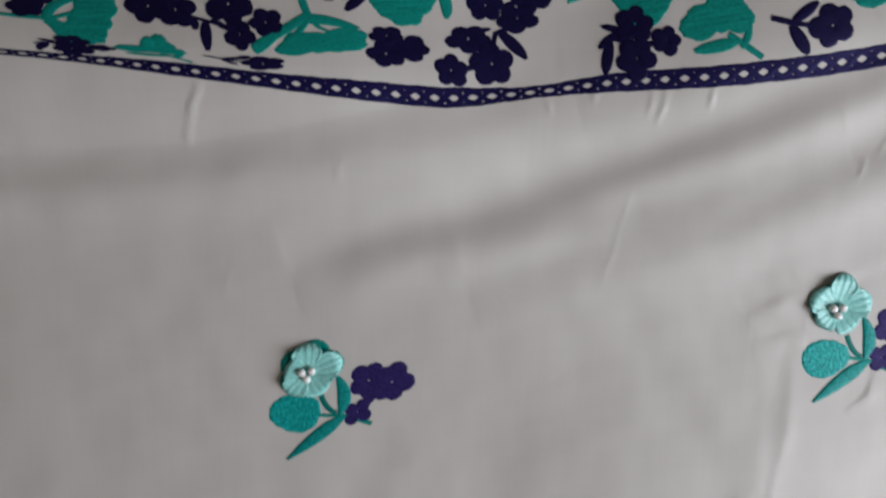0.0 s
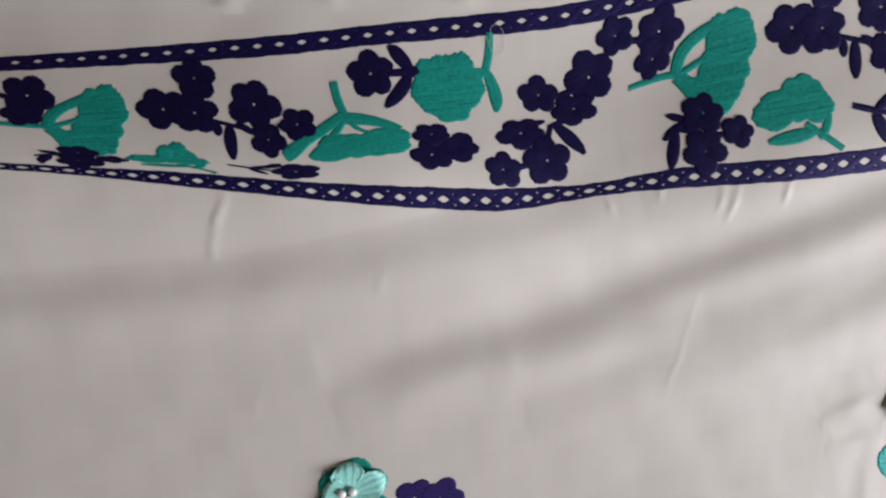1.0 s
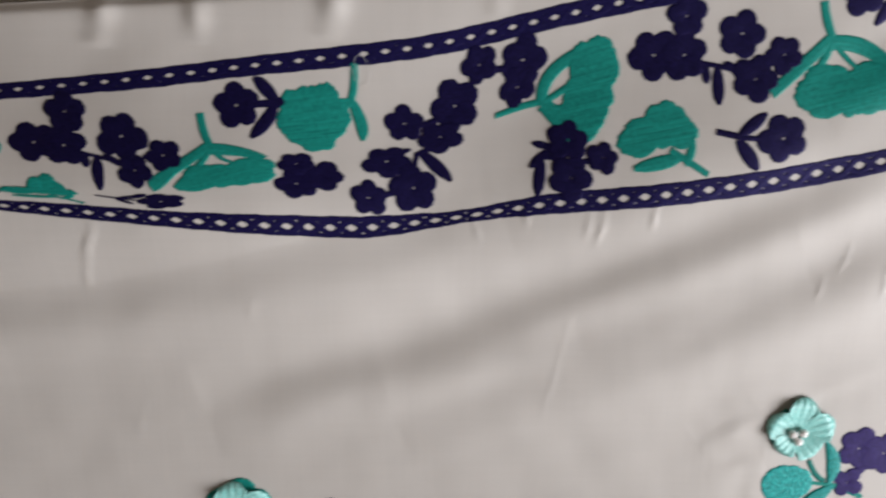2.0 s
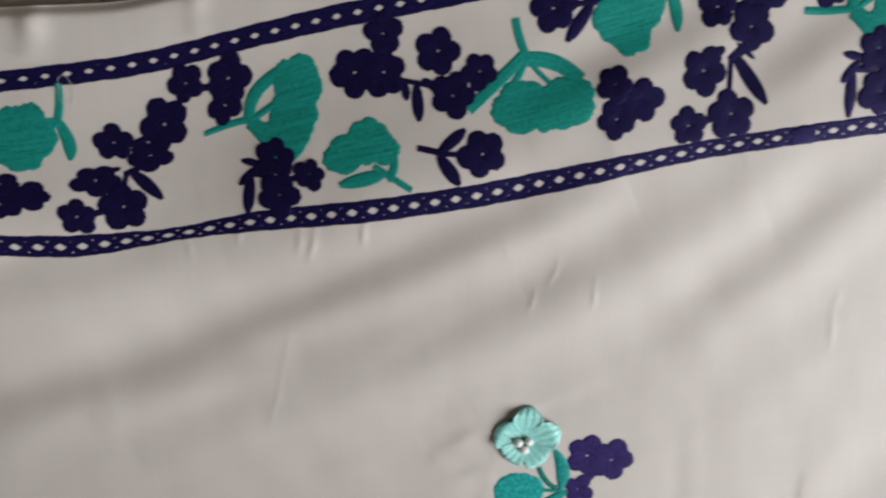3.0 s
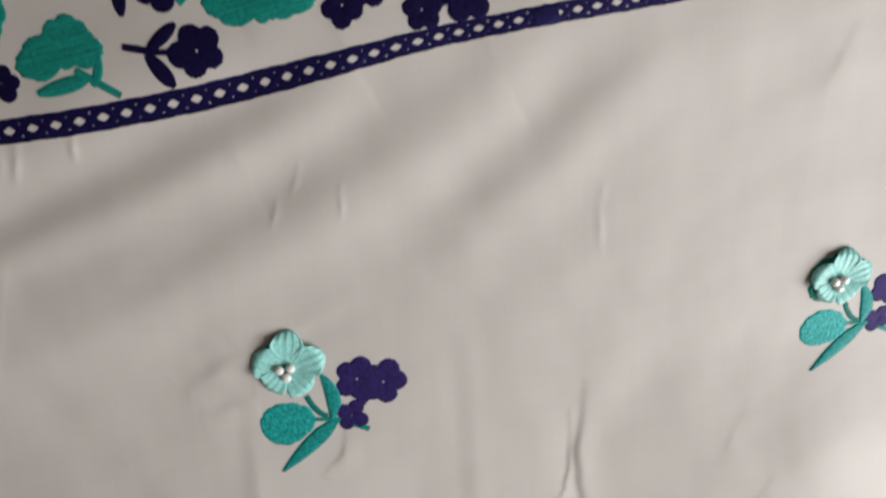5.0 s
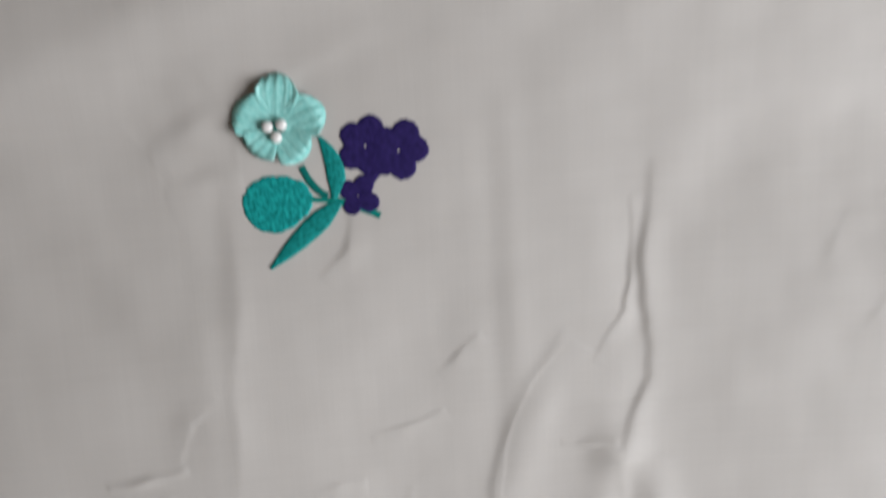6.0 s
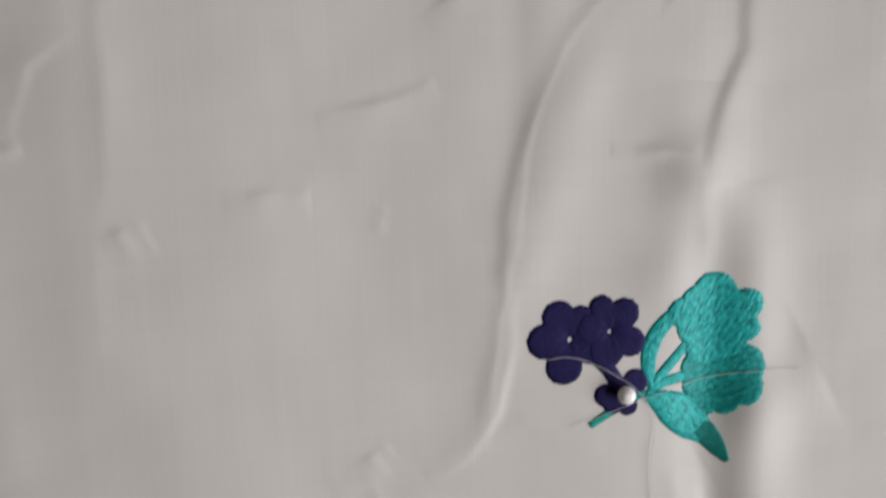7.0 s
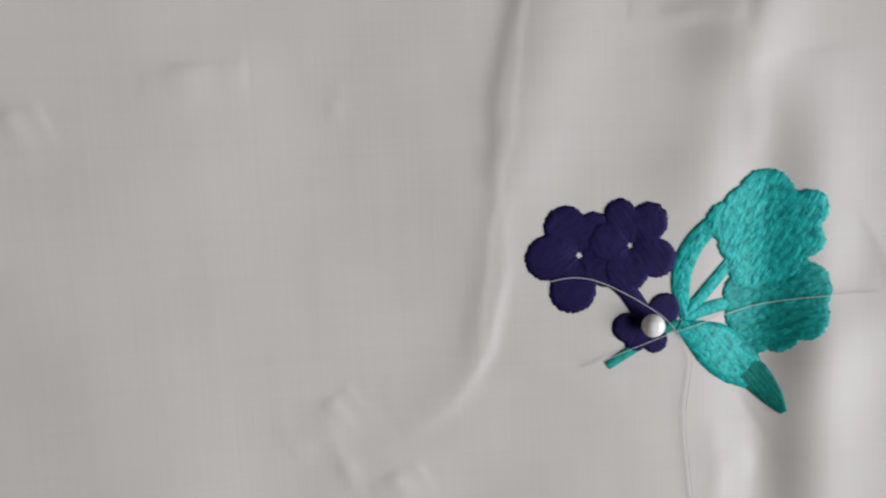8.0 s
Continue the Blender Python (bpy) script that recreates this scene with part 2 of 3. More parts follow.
def lie(x, y):
    """Height of the cloth over the bed at a place."""
    x, y = np.asarray(x, float), np.asarray(y, float)
    d = y - lower_line(x)
    crest = 0.004 + 0.0045 / (1 + np.exp((x + 0.15) / 0.02)) + 0.006 / (1 + np.exp((x + 0.19) / 0.02))
    deep = 0.002 + 0.002 / (1 + np.exp((x + 0.02) / 0.02))
    z = np.where(d > 0, crest * np.exp(-(d / 0.036) ** 2) - deep * step(d, 0.0, 0.07), crest * np.exp(-(d / 0.045) ** 2))
    for spec in CREASES_LOW + CREASES_FOOT:
        z = z + (0.95 if spec in CREASES_LOW else 0.7) * crease(x, y, spec)
    for spec in CREASES_TOP + FOLDS:
        z = z + crease(x, y, spec)
    for angle, freq, phase, amp in WAVES:
        z = z + amp * 0.4 * np.sin(freq * (x * math.cos(angle) + y * math.sin(angle)) + phase + 1.5 * np.sin(31 * x + 23 * y + phase))
    # Brightness put into the shape: a low rise tips this stretch towards the lamp.
    z = z + 0.0044 * (1 - step(x, -0.03, 0.05)) * step(x, -0.16, -0.08) * step(-y, 0.02, 0.08)
    # Darkening put into the shape: an added slope tips the right side away.
    z = z + 0.11 * 0.010 * np.log1p(np.exp((x - 0.126) / 0.010)) * step(-y, 0.0, 0.06) * (1 - step(x, 0.2, 0.3))
    z = z - 0.008 * np.exp(-((x + 0.13) / 0.07) ** 2 - ((d - 0.03) / 0.05) ** 2)
    edge = top_edge(x) - y
    return z - 0.004 * np.exp(-(np.clip(edge, 0, 1) / 0.0025) ** 2)


# ---------------------------------------------------------------- helpers for things
def mesh_object(name, verts, faces, mat, parent=None, uv=None, label="", smooth=True):
    me = bpy.data.meshes.new(name)
    me.from_pydata([tuple(v) for v in verts], [], faces)
    if uv is not None:
        layer = me.uv_layers.new(name="stitch")
        flat = np.array([uv[l.vertex_index] for l in me.loops], dtype=np.float32).ravel()
        layer.data.foreach_set("uv", flat)
    me.materials.append(mat)
    if smooth:
        me.polygons.foreach_set("use_smooth", [True] * len(me.polygons))
    ob = new(name, me)
    ob.parent = parent
    if label:
        tagged(ob, label)
    return ob


def part(name, bm, mat, parent, label=""):
    me = bpy.data.meshes.new(name)
    bm.to_mesh(me)
    bm.free()
    me.materials.append(mat)
    ob = new(name, me)
    ob.parent = parent
    if label:
        tagged(ob, label)
    return ob


def holder(name, parent=None):
    ob = new(name)
    ob.empty_display_size = 0.01
    ob.parent = parent
    return ob


def box(bm, x0, x1, y0, y1, z0, z1):
    made = bmesh.ops.create_cube(bm, size=1.0)["verts"]
    bmesh.ops.scale(bm, vec=(x1 - x0, y1 - y0, z1 - z0), verts=made)
    bmesh.ops.translate(bm, vec=((x0 + x1) / 2, (y0 + y1) / 2, (z0 + z1) / 2), verts=made)


def on_band(k=0):
    """Lays a place along and across the border (metres) onto the cloth; k periods on from the first."""
    def warp(p):
        s, n = p[:, 0] + k * 0.2265, p[:, 1]
        s = s - 0.08 * np.clip(s - 0.06, 0, 1) + 0.003 * step(-s, 0.28, 0.325)
        far = 1 - step(s, -0.25, -0.20)
        lo, hi = 0.020 - 0.010 * far, 0.045 - 0.023 * far
        n = n + 0.003 * step(s, 0.10, 0.15) * (1 - step(n, 0.018, 0.04)) * step(n, 0.003, 0.006)
        n = n + far * (np.interp(n, (-0.01, 0.005, 0.022, 0.032, 0.08), (-0.01, 0.005, 0.0105, 0.029, 0.08)) - n)
        rise = np.clip((n - lo) / (hi - lo), 0, 1)
        rise = rise * rise * (3 - 2 * rise) * (1 - step(n, 0.049, 0.064))
        n = n + 0.0032 * np.exp(-((n - 0.011) / 0.007) ** 2) * (1 - far) * (1 - step(s, -0.15, -0.11))
        n = (n - (0.0072 + 0.0015 * far) * rise * (1 - step(s, -0.13, -0.10))) / 0.066
        low, high = lower_line(s), upper_line(s - 0.012)
        sag = np.exp(-((s + 0.125) / 0.045) ** 2) * step(n, 0.0, 0.5)
        return np.stack([s - 0.012 * n + 0.0014 * sag, low + (high - low) * n - 0.0006 * sag], 1)
    return warp


def on_cloth(x, y, turn=0.0, size=1.0, squash=1.0, slant=0.0):
    c, s = math.cos(radians(turn)), math.sin(radians(turn))
    def warp(p):
        px, py = (p[:, 0] + slant * p[:, 1]) * size, p[:, 1] * size * squash
        return np.stack([x + c * px - s * py, y + s * px + c * py], 1)
    return warp


def grain_map(p, angle):
    c, s = math.cos(radians(angle)), math.sin(radians(angle))
    return np.stack([c * p[:, 0] + s * p[:, 1], -s * p[:, 0] + c * p[:, 1]], 1)


RINGS = ((1.0, -0.3), (0.985, 0.55), (0.95, 0.9), (0.85, 1.0), (0.55, 1.04), (0.3, 1.0))


def laid_whole(warp, centre, flat, reach):
    """Lays a small patch without bending or stretching it; it may only be flattened where its mapping is squeezed to
    fit the camera's view.
    """
    d = reach * 0.9
    probe = warp(np.array([centre, centre + (d, 0), centre - (d, 0), centre + (0, d), centre - (0, d)]))
    along, across = (probe[1] - probe[2]) / (2 * d), (probe[3] - probe[4]) / (2 * d)
    along, across = along / max(1.0, np.linalg.norm(along)), across / max(1.0, np.linalg.norm(across))
    off = flat - centre
    return probe[0] + off[:, :1] * along + off[:, 1:] * across


def sewn(name, warp, centre, outline, mat, parent, thick=0.0006, hole=0.0, grain=0.0, layer=0, label="", ground=lie, whole=False):
    """A padded patch of stitches; outline: points round its centre, in metres."""
    centre, outline = np.array(centre, float), np.array(outline, float)
    n = len(outline)
    rings = [r for r in RINGS if r[0] > hole + 0.05] + ([(hole, 0.3)] if hole else [])
    flat = np.concatenate([centre + f * (outline - centre) for f, _ in rings] + ([] if hole else [centre[None]]))
    up = np.concatenate([np.full(n, z) for _, z in rings] + ([] if hole else [[1.0]])) * thick
    xy = laid_whole(warp, centre, flat, np.abs(outline - centre).max()) if whole else warp(flat)
    z = ground(xy[:, 0], xy[:, 1]) + up + np.where(up > 0, layer * 0.00005, 0)
    faces = []
    for r in range(len(rings) - 1):
        for i in range(n):
            j = (i + 1) % n
            faces.append((r * n + i, r * n + j, (r + 1) * n + j, (r + 1) * n + i))
    if not hole:
        last, tip = (len(rings) - 1) * n, len(rings) * n
        faces += [(last + i, last + (i + 1) % n, tip) for i in range(n)]
    return mesh_object(name, np.column_stack([xy, z]), faces, mat, parent, grain_map(flat, grain), label)


def petalled(centre, radius, petals=5, turn=0.0, depth=0.34, seg=110, stretch=1.0, lean=0.0, ragged=0.03):
    th = np.linspace(0, 2 * np.pi, seg, endpoint=False)
    wob = 1 + 0.06 * np.sin(2 * th + turn) + 0.04 * np.sin(3 * th + 2 * turn)
    r = radius * wob * (1 - depth + depth * np.abs(np.cos(petals * (th - turn) / 2)) ** 0.5) * (1 + ragged * np.random.uniform(-1, 1, seg))
    x, y = r * np.cos(th), r * np.sin(th) * stretch
    c, s = math.cos(lean), math.sin(lean)
    return np.stack([centre[0] + c * x - s * y, centre[1] + s * x + c * y], 1)


def rounded(centre, circles, seg=150, ragged=0.028, core=1.0):
    """Outline round a centre of circles that run into one another; (x, y, radius) each."""
    th = np.linspace(0, 2 * np.pi, seg, endpoint=False)
    reach = np.full(seg, core)
    for x, y, r in circles:
        ox, oy = x - centre[0], y - centre[1]
        mid = ox * np.cos(th) + oy * np.sin(th)
        root = r * r - (ox * ox + oy * oy - mid * mid)
        reach = np.maximum(reach, np.where(root > 0, mid + np.sqrt(np.maximum(root, 0)), 0))
    reach = (np.roll(reach, 1) + 2 * reach + np.roll(reach, -1)) / 4 * (1 + ragged * np.random.uniform(-1, 1, seg))
    return np.stack([centre[0] + np.cos(th) * reach, centre[1] + np.sin(th) * reach], 1)


def blossom(warp, x, y, r, mat, parent, turn=None, petals=5, layer=0, ground=lie):
    """One small flower of satin stitch with round petals and an open eye; millimetres and degrees."""
    turn = random.uniform(0, 360) if turn is None else turn
    circles = []
    for k in range(petals):
        a, q = radians(turn + 360 / petals * k + random.uniform(-7, 7)), r * random.uniform(0.93, 1.07)
        circles.append((x + 0.57 * q * math.cos(a), y + 0.57 * q * math.sin(a), 0.45 * q))
    out = rounded((x, y), circles, core=0.42 * r) / 1000
    return sewn("blossom", warp, (x / 1000, y / 1000), out, mat, parent, 0.0003, 0.05, random.uniform(0, 180), layer, ground=ground, whole=True)


def patch(warp, x, y, circles, mat, parent, layer=0, grain=0.0, thick=0.00034, name="petal", hole=0.0):
    """A stitched petal with a scalloped outline; millimetres."""
    out = rounded((x, y), circles, 190, 0.02) / 1000
    return sewn(name, warp, (x / 1000, y / 1000), out, mat, parent, thick, hole, grain, layer)


def lobe(warp, x, y, rx, ry, lean, mat, parent, layer=0, grain=0.0, scallops=7, depth=0.1, ground=lie):
    c = (x / 1000, y / 1000)
    out = petalled(c, rx / 1000, scallops, random.uniform(0, 6), depth, 72, ry / rx, radians(lean), 0.02)
    return sewn("petal", warp, c, out, mat, parent, 0.00032, 0.0, grain, layer, "", ground, True)


def ribbon(name, warp, points, widths, mat, parent, thick=0.0006, layer=0, seg=18, ground=lie, label=""):
    """A padded strip along a smooth path; points and widths in millimetres."""
    p, w = np.array(points, float).reshape(-1, 2) / 1000, np.array(widths, float) / 1000
    t0 = np.linspace(0, 1, len(p))
    t = np.linspace(0, 1, seg)
    if len(p) == 3:
        mid = 2 * p[1] - (p[0] + p[2]) / 2
        path = np.outer((1 - t) ** 2, p[0]) + np.outer(2 * t * (1 - t), mid) + np.outer(t**2, p[2])
    else:
        path = np.stack([np.interp(t, t0, p[:, 0]), np.interp(t, t0, p[:, 1])], 1)
    wide = np.interp(t, np.linspace(0, 1, len(w)), w) / 2
    return strip(name, warp, path, wide, mat, parent, thick, layer, ground, label)


def strip(name, warp, path, wide, mat, parent, thick, layer=0, ground=lie, label=""):
    d = np.gradient(path, axis=0)
    d /= np.linalg.norm(d, axis=1)[:, None] + 1e-12
    side = np.stack([-d[:, 1], d[:, 0]], 1)
    across = ((-1.0, -0.3), (-0.94, 0.6), (-0.7, 0.97), (0.0, 1.05), (0.7, 0.97), (0.94, 0.6), (1.0, -0.3))
    flat = np.concatenate([path + side * (a * wide)[:, None] for a, _ in across])
    up = np.concatenate([np.full(len(path), z) for _, z in across]) * thick
    xy = warp(flat)
    z = ground(xy[:, 0], xy[:, 1]) + up + np.where(up > 0, layer * 0.00005, 0)
    n, faces = len(path), []
    for a in range(len(across) - 1):
        for i in range(n - 1):
            faces.append((a * n + i + 1, a * n + i, (a + 1) * n + i, (a + 1) * n + i + 1))
    length = np.concatenate([[0], np.cumsum(np.linalg.norm(np.diff(path, axis=0), axis=1))])
    uv = np.concatenate([np.stack([length, a * wide], 1) for a, _ in across])
    return mesh_object(name, np.column_stack([xy, z]), faces, mat, parent, uv, label)


def leaf(warp, points, width, mat, parent, layer=0, label="", ground=lie):
    return ribbon("leaf", warp, points, (width * 0.5, width * 1.05, width * 1.25, width * 1.3, width * 1.1, width * 0.4), mat, parent, 0.0003, layer, 18, ground, label)


def blade(warp, points, width, mat, parent, layer=0, ground=lie):
    """A long leaf that comes to a point."""
    return ribbon("leaf", warp, points, (width * 0.3, width * 0.7, width, width * 1.02, width * 0.9, width * 0.62, width * 0.15), mat, parent, 0.00042, layer, 22, ground)


def stalk(warp, points, width, mat, parent, layer=0, ground=lie):
    return ribbon("stem", warp, points, (width, width * 1.1, width), mat, parent, 0.0003, layer, 14, ground)


# ---------------------------------------------------------------- the room
def wall(name, x0, x1, y0, y1, z0, z1, mat):
    bm = bmesh.new()
    box(bm, x0, x1, y0, y1, z0, z1)
    return tagged(part(name, bm, mat, None), kind="structure")


R0, FZ, CZ, EX = 2.0, -0.55, 2.15, 1.0
tagged(wall("floor", -R0, EX, -R0, R0, FZ - 0.1, FZ, FLOOR), "grey-brown stone floor under the bed")
tagged(wall("ceiling", -R0, EX, -R0, R0, CZ, CZ + 0.1, CEILING), "plain white painted ceiling")
wall("wall_west", -R0 - 0.12, -R0, -R0, R0, FZ, CZ, WALL)
wall("wall_north", -R0 - 0.12, EX + 0.12, R0, R0 + 0.12, FZ, CZ, WALL)
wall("wall_south", -R0 - 0.12, EX + 0.12, -R0 - 0.12, -R0, FZ, CZ, WALL)
WY0, WY1, WZ0, WZ1 = -0.83, 0.11, 0.21, 1.15
bm = bmesh.new()
box(bm, EX, EX + 0.12, WY1, R0, FZ, CZ)
box(bm, EX, EX + 0.12, -R0, WY0, FZ, CZ)
box(bm, EX, EX + 0.12, WY0, WY1, FZ, WZ0)
box(bm, EX, EX + 0.12, WY0, WY1, WZ1, CZ)
tagged(part("wall_east", bm, WALL, None), kind="structure")
# Unseen window: opening and frame added to go with the side lamp.
window = tagged(holder("window_1"), "unseen white window frame added around the side lamp", "window", kind="structure")
for y0, y1, z0, z1 in ((WY0, WY1, WZ0, WZ0 + 0.05), (WY0, WY1, WZ1 - 0.05, WZ1), (WY0, WY0 + 0.05, WZ0 + 0.05, WZ1 - 0.05), (WY1 - 0.05, WY1, WZ0 + 0.05, WZ1 - 0.05)):
    bm = bmesh.new()
    box(bm, EX + 0.03, EX + 0.09, y0, y1, z0, z1)
    part("frame", bm, PAINT, window)

bed = tagged(holder("bed"), "low bed with a thick mattress under the cloth", "bed")
bm = bmesh.new()
box(bm, -0.95, 0.83, -1.0, 0.9, -0.25, -0.026)
bmesh.ops.bevel(bm, geom=list(bm.edges), offset=0.018, segments=3, affect="EDGES")
part("mattress", bm, SHEET, bed)
bm = bmesh.new()
box(bm, -0.93, 0.81, -0.98, 0.88, -0.32, -0.25)
part("bed_base", bm, FLOOR, bed)
for x in (-0.85, 0.75):
    for y in (-0.9, 0.8):
        bm = bmesh.new()
        box(bm, x - 0.03, x + 0.03, y - 0.03, y + 0.03, FZ, -0.32)
        part("leg", bm, FLOOR, bed)

# ---------------------------------------------------------------- the cloth
def spaced(stops):
    """Rising values: (from, to, step) stretches joined."""
    out = []
    for a, b, d in stops:
        out += list(np.linspace(a, b, max(2, round((b - a) / d)), endpoint=False))
    return np.array(out + [stops[-1][1]])


cloth = tagged(holder("embroidered_cloth"), "creased beige cotton cloth embroidered with navy and teal flowers", "cloth")
gx = spaced([(-0.8, -0.40, 0.02), (-0.40, -0.15, 0.0016), (-0.15, -0.07, 0.0009), (-0.07, 0.13, 0.0006), (0.13, 0.25, 0.0009), (0.25, 0.32, 0.004), (0.32, 0.8, 0.02)])
gy = spaced([(-0.8, -0.24, 0.02), (-0.24, -0.21, 0.003), (-0.21, -0.02, 0.0006), (-0.02, 0.0, 0.0009), (0.0, 0.13, 0.0011), (0.13, 0.185, 0.0011), (0.185, 0.19, 0.0004)])
X, Y = np.meshgrid(gx, gy)
Y = Y + (top_edge(X) - 0.19) * step(Y, 0.06, 0.19)
Z = lie(X.ravel(), Y.ravel())
nx, ny = len(gx), len(gy)
idx = np.arange(nx * ny).reshape(ny, nx)
quads = np.stack([idx[:-1, :-1], idx[:-1, 1:], idx[1:, 1:], idx[1:, :-1]], -1).reshape(-1, 4)
fabric = mesh_object("fabric", np.column_stack([X.ravel(), Y.ravel(), Z]), quads.tolist(), CLOTH, cloth)

# ---------------------------------------------------------------- lace borders
def lace(name, offset, s0, s1, width=7.6, narrowed=0.0, dense=1.0):
    """Openwork trim: two rails and two strands that cross between them."""
    trim = tagged(holder(name, cloth), "navy openwork braid trim with almond-shaped gaps")
    warp = on_band()
    s = np.arange(s0, s1, 0.0007)
    # Width reduced by stretches to fit the camera's view of the foreshortened braid.
    k = 1 - narrowed * (0.42 * np.exp(-((s + 0.135) / 0.024) ** 2) + 0.4 * step(-s, 0.27, 0.34) + 0.22 * step(s, 0.0, 0.07))
    wob = 0.0001 * np.sin(s * 410) + 0.00006 * np.sin(s * 930 + 1)
    for side in (-1, 1):
        path = np.stack([s, offset + side * k * (width / 2 - 0.72) / 1000 + wob], 1)
        strip("rail", warp, path, k * 0.00096 + 0.00004 * np.sin(s * 2100), TRIM, trim, 0.0002)
    for phase in (0, math.pi):
        a = (s - narrowed * 0.05 * np.clip(-s, -0.2, 0.0)) / 0.0078 * math.pi + phase
        path = np.stack([s, offset + k * (width / 2 - 1.45) / 1000 * np.sin(a)], 1)
        strip("strand", warp, path, k * dense * (0.00108 + 0.00024 * np.abs(np.cos(a))), TRIM, trim, 0.0002, 0.4 if phase else 0)
    return trim


low_trim = lace("lace_border", 0.0, -0.42, 0.27, 7.5, narrowed=1.0)
ribbon("joint", on_band(), (98.5, -0.2, 103.2, 0.1, 108, 0.2), (5.0, 6.6, 5.0), TRIM, low_trim, 0.0003, 1)
lace("lace_border", 0.066, -0.42, 0.20, 7.2, dense=1.14)

# ---------------------------------------------------------------- flowers of the border
def cluster(warp, flowers, leaves, stems, mat=NAVY, over=0):
    c = tagged(holder("flower_cluster", cloth), "navy satin-stitch flower cluster")
    for n, (x, y, r, turn) in enumerate(flowers):
        blossom(warp, x, y, r, mat, c, turn, layer=n % 3 + over)
    for x0, y0, x1, y1, w in leaves:
        leaf(warp, (x0, y0, x1, y1), w, mat, c)
    for x0, y0, x1, y1, w in stems:
        stalk(warp, (x0, y0, x1, y1), w, mat, c)
    return c


def bell(warp, lobes, stems, leaves, mat=TEAL):
    c = tagged(holder("bell_flower", cloth), "teal satin-stitch bell flower with open sepals")
    mid = np.mean([l[:2] for l in lobes], axis=0)
    th = np.linspace(0, 2 * np.pi, 150, endpoint=False)
    reach = np.full(150, 1.0)
    for x, y, rx, ry, lean in lobes:
        ca, sa = math.cos(radians(lean)), math.sin(radians(lean))
        ox, oy = (mid[0] - x) * ca + (mid[1] - y) * sa, -(mid[0] - x) * sa + (mid[1] - y) * ca
        dx, dy = np.cos(th) * ca + np.sin(th) * sa, -np.cos(th) * sa + np.sin(th) * ca
        qa, qb, qc = (dx / rx) ** 2 + (dy / ry) ** 2, ox * dx / rx**2 + oy * dy / ry**2, (ox / rx) ** 2 + (oy / ry) ** 2 - 1
        root = qb * qb - qa * qc
        reach = np.maximum(reach, np.where(root > 0, (-qb + np.sqrt(np.maximum(root, 0))) / qa, 0))
    reach = reach * (1 + 0.09 * np.abs(np.sin(th * 4.5 + mid[0])) - 0.06 + 0.025 * np.random.uniform(-1, 1, 150))
    out = (mid + np.stack([np.cos(th), np.sin(th)], 1) * reach[:, None]) / 1000
    sewn("petal", warp, mid / 1000, out, mat, c, 0.00032, 0.0, 4, 0)
    for pts, w in stems:
        stalk(warp, pts, w, mat, c)
    for pts, w in leaves:
        leaf(warp, pts, w, mat, c)
    return c


